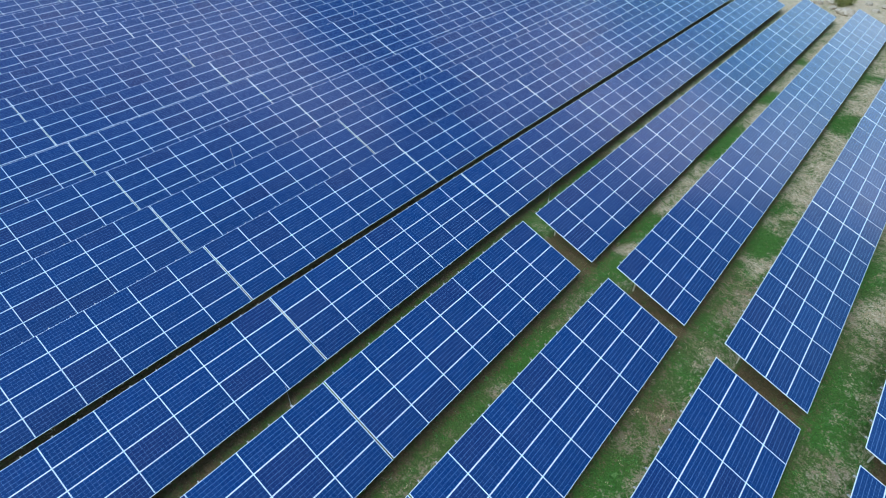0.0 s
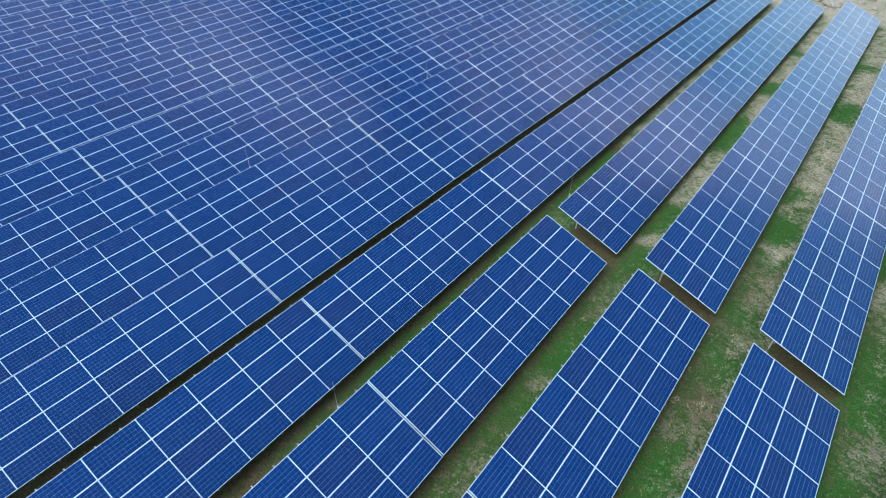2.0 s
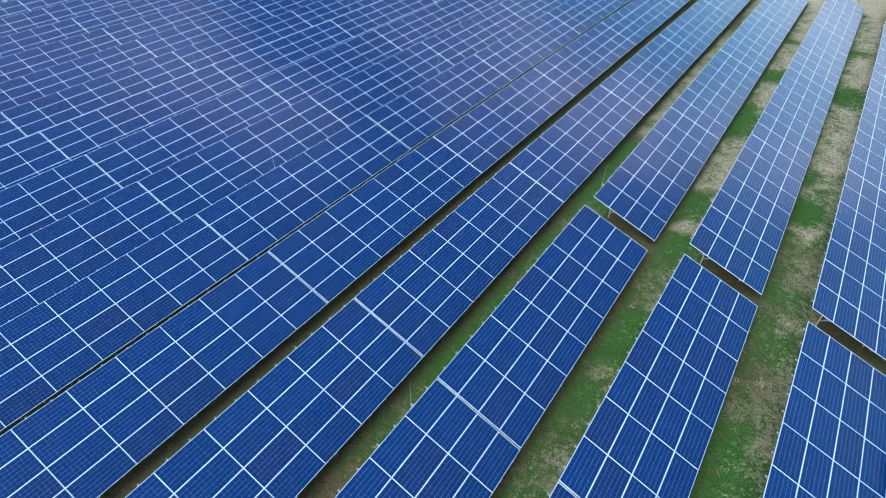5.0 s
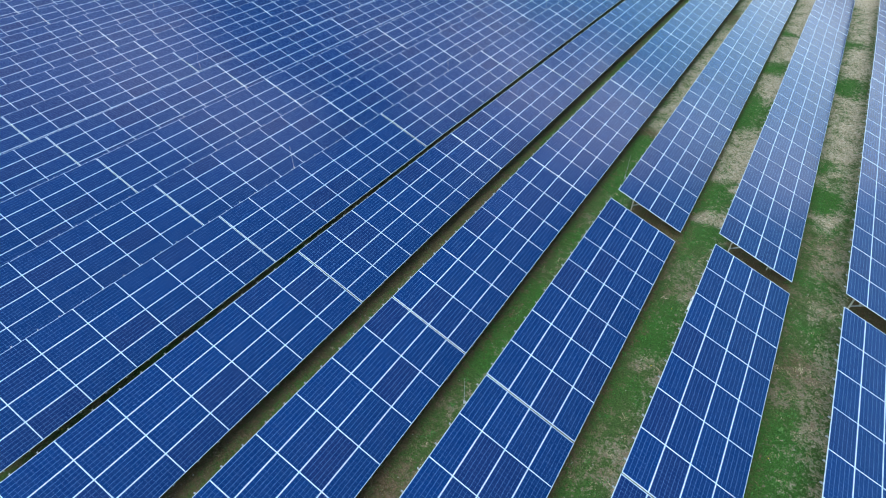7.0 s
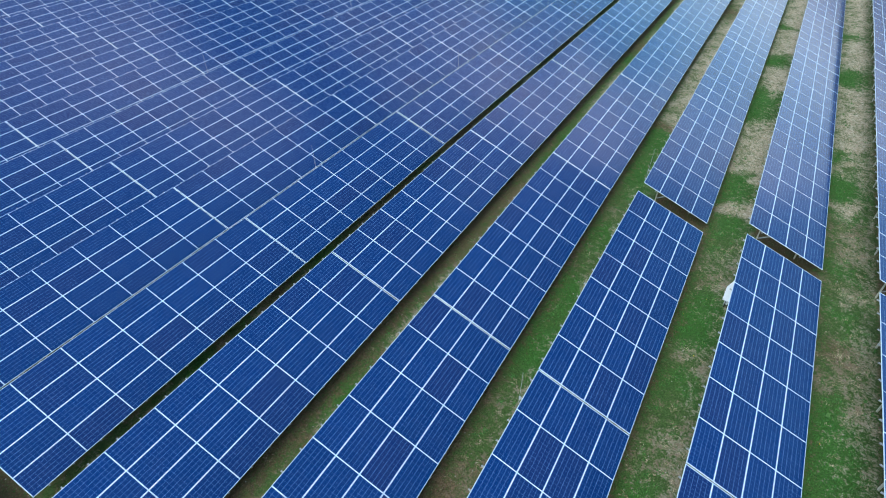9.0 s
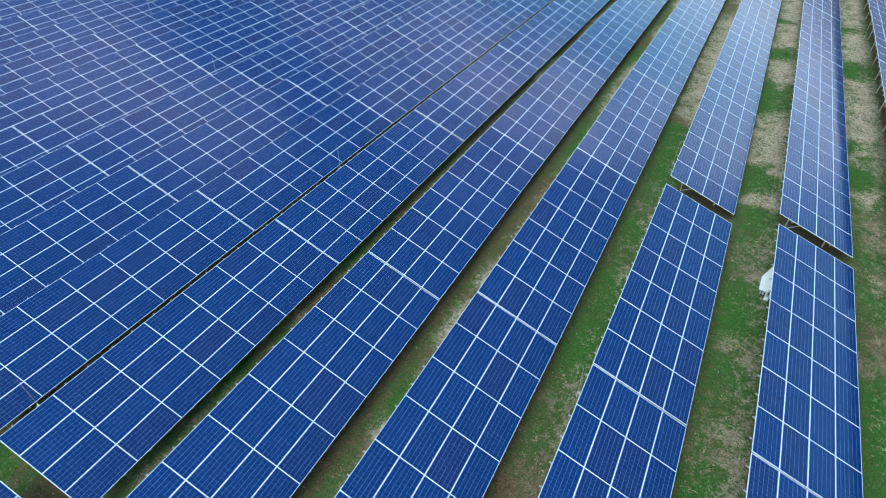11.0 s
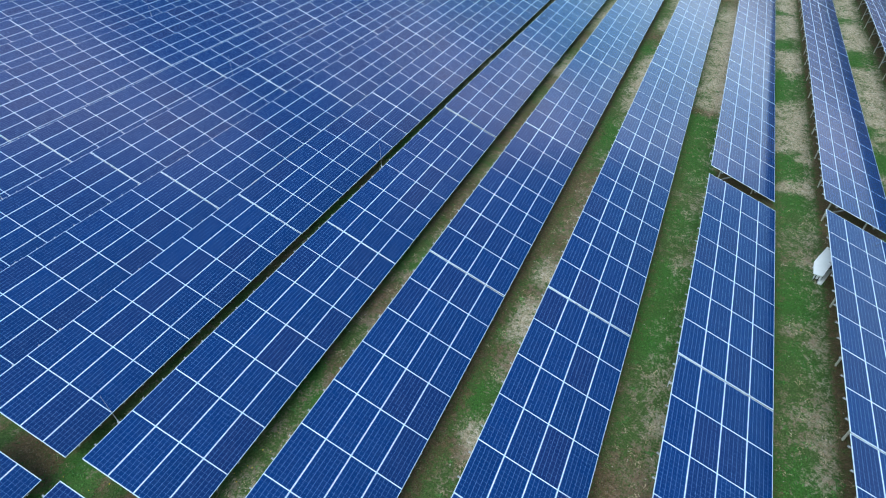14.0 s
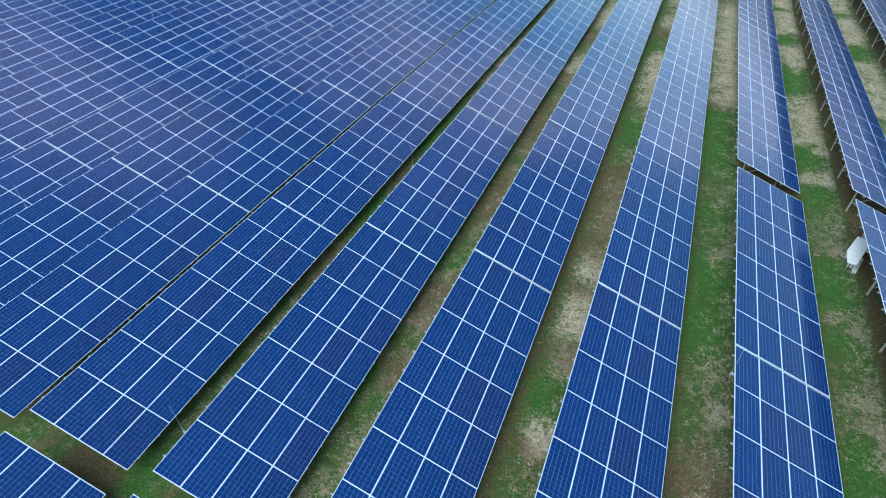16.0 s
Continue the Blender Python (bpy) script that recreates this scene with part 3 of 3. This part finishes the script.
def build_growth():
    r, X, Y, patch, (dry, lush, bare) = scatter(66000, 5)
    fade = np.where(Y > 45, 0.5, 1.0)
    keep = r.uniform(0, 1, len(X)) < np.clip(0.75 - 0.75 * np.clip(dry - 0.35, 0, 1) - 0.7 * bare + 0.5 * patch, 0.03, 1) * fade
    g = keep & (lush + 0.5 * patch > 0.35)
    p = keep & ~g
    blades("grass", X[g], Y[g], r, 6, 0.10, 0.012, 0.09, leafy("lush_grass", ((0.25, (0.024, 0.084, 0.011)), (0.55, (0.060, 0.200, 0.028)), (0.85, (0.145, 0.310, 0.060)))),
           "short lush green grass between the rows", "grass")
    blades("meadow_grass", X[p], Y[p], r, 6, 0.085, 0.011, 0.10, leafy("meadow_grass", ((0.2, (0.045, 0.090, 0.019)), (0.5, (0.098, 0.160, 0.038)), (0.8, (0.180, 0.220, 0.068)))),
           "short patchy meadow grass between the rows", "grass")
    r, X, Y, patch, (dry, lush, bare) = scatter(64000, 6)
    k = (r.uniform(0, 1, len(X)) < np.clip(dry - 0.33 + 0.9 * patch, 0, 1) * np.where(Y > 30, 0.4, 1.0)) & (bare < 0.9)
    blades("straw", X[k], Y[k], r, 6, 0.06, 0.010, 0.12, leafy("dry_straw", ((0.2, (0.27, 0.21, 0.11)), (0.5, (0.47, 0.37, 0.21)), (0.8, (0.68, 0.56, 0.37)))),
           "pale dry straw lying in patches on the soil", "straw", lean=2.2)
    r, X, Y, patch, (dry, lush, bare) = scatter(14000, 8)
    k = (patch > 0.18) & (dry < 0.75) & (bare < 0.5)
    blades("weeds", X[k], Y[k], r, 7, 0.075, 0.030, 0.10, leafy("broad_weeds", ((0.2, (0.036, 0.095, 0.018)), (0.5, (0.075, 0.185, 0.036)), (0.85, (0.150, 0.260, 0.070)))),
           "low broad-leaved green weeds in clumps", "weeds", lean=1.3)


def pebbles(name, X, Y, r, size, material, label, category):
    """Flat six-sided stones, each of its own size, joined in one mesh."""
    n = len(X)
    Z = ground_z(X, Y) + 0.05 * slow(X, Y, 0.7, 0.7, 3.0)
    s = size * r.uniform(0.4, 1.3, n) ** 1.5
    V = np.zeros((n, 13, 3))
    for i in range(6):
        a = i * np.pi / 3 + r.uniform(-0.35, 0.35, n)
        q = r.uniform(0.75, 1.2, n)
        for j, (w, h) in enumerate(((1.0, -0.15), (0.72, 0.38))):
            V[:, i + 6 * j, 0], V[:, i + 6 * j, 1] = X + s * w * q * np.cos(a), Y + s * w * q * np.sin(a)
            V[:, i + 6 * j, 2] = Z + s * h * r.uniform(0.8, 1.2, n)
    V[:, 12, 0], V[:, 12, 1], V[:, 12, 2] = X, Y, Z + s * 0.5
    base = np.arange(n)[:, None] * 13
    fs = []
    for i in range(6):
        j = (i + 1) % 6
        fs += (base + np.array([i, j, 6 + j, 6 + i])).tolist()
        fs += (base + np.array([6 + i, 6 + j, 12])).tolist()
    me = bpy.data.meshes.new(name)
    me.from_pydata(V.reshape(-1, 3).tolist(), [], fs)
    me.materials.append(material)
    return tagged(new(name, me), label, category, kind="stuff")


def build_stones():
    stone = leafy("pale_stone", ((0.2, (0.13, 0.11, 0.08)), (0.55, (0.34, 0.30, 0.23)), (0.9, (0.60, 0.56, 0.46))), 0.85)
    r, X, Y, patch, (dry, lush, bare) = scatter(90000, 9)
    k = r.uniform(0, 1, len(X)) < np.clip(dry - 0.34 + 0.15 * bare + 1.1 * patch, 0.015, 0.9) * np.where(Y > 30, 0.35, 0.7)
    pebbles("stones", X[k], Y[k], r, 0.024, stone, "small pale stones scattered in the dry patches", "stones")
    yellow = leafy("yellow_petals", ((0.2, (0.70, 0.48, 0.02)), (0.8, (0.82, 0.66, 0.06))), 0.6)
    r = np.random.RandomState(12)
    X = np.concatenate([r.normal(-12.6, 0.45, 26), r.normal(-17.0, 0.8, 6), r.uniform(3.8, 5.6, 8), r.uniform(9.3, 16.5, 12)])
    Y = np.concatenate([r.normal(-9.8, 0.7, 26), r.uniform(-13.4, -11, 6), r.uniform(2, 20, 8), r.uniform(2, 18, 12)])
    pebbles("flowers", X, Y, r, 0.022, yellow, "tiny yellow wild flowers in the grass", "flowers")


build_growth()
build_stones()


# ---- the end of the field: boulders and a bush ----
def boulder(x, y, size, seed):
    r = random.Random(seed)
    bm = bmesh.new()
    bmesh.ops.create_icosphere(bm, subdivisions=3, radius=1.0)
    off = Vector((r.uniform(0, 50), r.uniform(0, 50), r.uniform(0, 50)))
    for v in bm.verts:
        d = 1 + 0.38 * noise.noise(v.co * 1.1 + off) + 0.12 * noise.noise(v.co * 3.5 + off)
        v.co = Vector((v.co.x * d, v.co.y * d * 0.8, v.co.z * d * 0.55))
    me = mesh_of("boulder", bm, ROCK)
    ob = tagged(new("boulder", me), "rough pale stone boulder lying on dry ground", "boulder", "boulders at the field's end")
    ob.matrix_basis = pose(x, y, float(ground_z(x, y)) + 0.18 * size, 0, 0, r.uniform(0, 360)) @ Matrix.Scale(size, 4)
    return ob


def rock_material():
    k = Mat("pale_rock")
    oc = k.coord()
    n = k.noise(oc, 3.5, 5, 0.65)
    k.set(Base_Color=k.ramp(n, (0.3, (0.24, 0.20, 0.14)), (0.5, (0.40, 0.35, 0.26)), (0.75, (0.60, 0.56, 0.48))), Roughness=0.9)
    k.bump(k.noise(oc, 9, 5, 0.7), 0.7, 0.08)
    return k.m


ROCK = rock_material()
for i, (x, y, s) in enumerate([(0.4, 77.6, 0.75), (1.6, 78.8, 0.6), (2.4, 76.4, 0.5), (4.0, 74.9, 0.95), (5.0, 73.2, 0.45), (6.6, 78.2, 0.5),
                               (8.3, 76.2, 0.4), (7.3, 80.6, 0.6), (-0.9, 75.2, 0.5), (9.4, 79.0, 0.55), (5.4, 81.0, 0.5), (3.1, 73.1, 0.35)]):
    boulder(x, y, s, 40 + i)


def build_bush(x, y, size, seed):
    """Branching stems and many small leaves round them."""
    r = random.Random(seed)
    root = tagged(new("bush"), "low yellow-green bush among pale stones", "bush")
    stems, leaves = bmesh.new(), bmesh.new()
    for _ in range(14):
        a, e, ln = r.uniform(0, 6.28), r.uniform(0.5, 1.3), size * r.uniform(0.6, 1.0)
        tip = Vector((math.cos(a) * math.cos(e), math.sin(a) * math.cos(e), math.sin(e))) * ln
        seg = [Vector((0, 0, -0.05)), tip * 0.5 + Vector((r.uniform(-0.1, 0.1), r.uniform(-0.1, 0.1), 0.05)) * size, tip]
        rings = []
        for p, w in zip(seg, (0.03, 0.02, 0.006)):
            rings.append([stems.verts.new(p + Vector((w * math.cos(q), w * math.sin(q), 0))) for q in (0, 2.1, 4.2)])
        for ra, rb in zip(rings, rings[1:]):
            for i in range(3):
                stems.faces.new((ra[i], ra[(i + 1) % 3], rb[(i + 1) % 3], rb[i]))
        for _ in range(110):
            c = tip * r.uniform(0.35, 1.08) + Vector([r.gauss(0, 0.16) * size for _ in range(3)])
            c.z = max(c.z, 0.04)
            m = Matrix.Translation(c) @ Euler([r.uniform(0, 6.28) for _ in range(3)]).to_matrix().to_4x4()
            q = 0.06 * r.uniform(0.6, 1.3)
            leaves.faces.new([leaves.verts.new(m @ Vector(v)) for v in ((-q, 0, 0), (0, -q * 0.45, 0.01), (q, 0, 0), (0, q * 0.45, 0.01))])
    part("stems", stems, BARK, root)
    part("leaves", leaves, LEAF, root, "small yellow-green leaves")
    root.location = (x, y, float(ground_z(x, y)))
    return root


BARK = metal("bark", (0.12, 0.09, 0.06), 0.9, 0.0, 0.4)
LEAF = leafy("bush_leaves", ((0.2, (0.10, 0.13, 0.03)), (0.5, (0.20, 0.22, 0.06)), (0.85, (0.34, 0.32, 0.11))))
for i, (x, y, s) in enumerate([(2.7, 78.2, 1.3), (3.6, 79.4, 1.1), (2.0, 80.2, 1.0)]):
    build_bush(x, y, s, 70 + i)
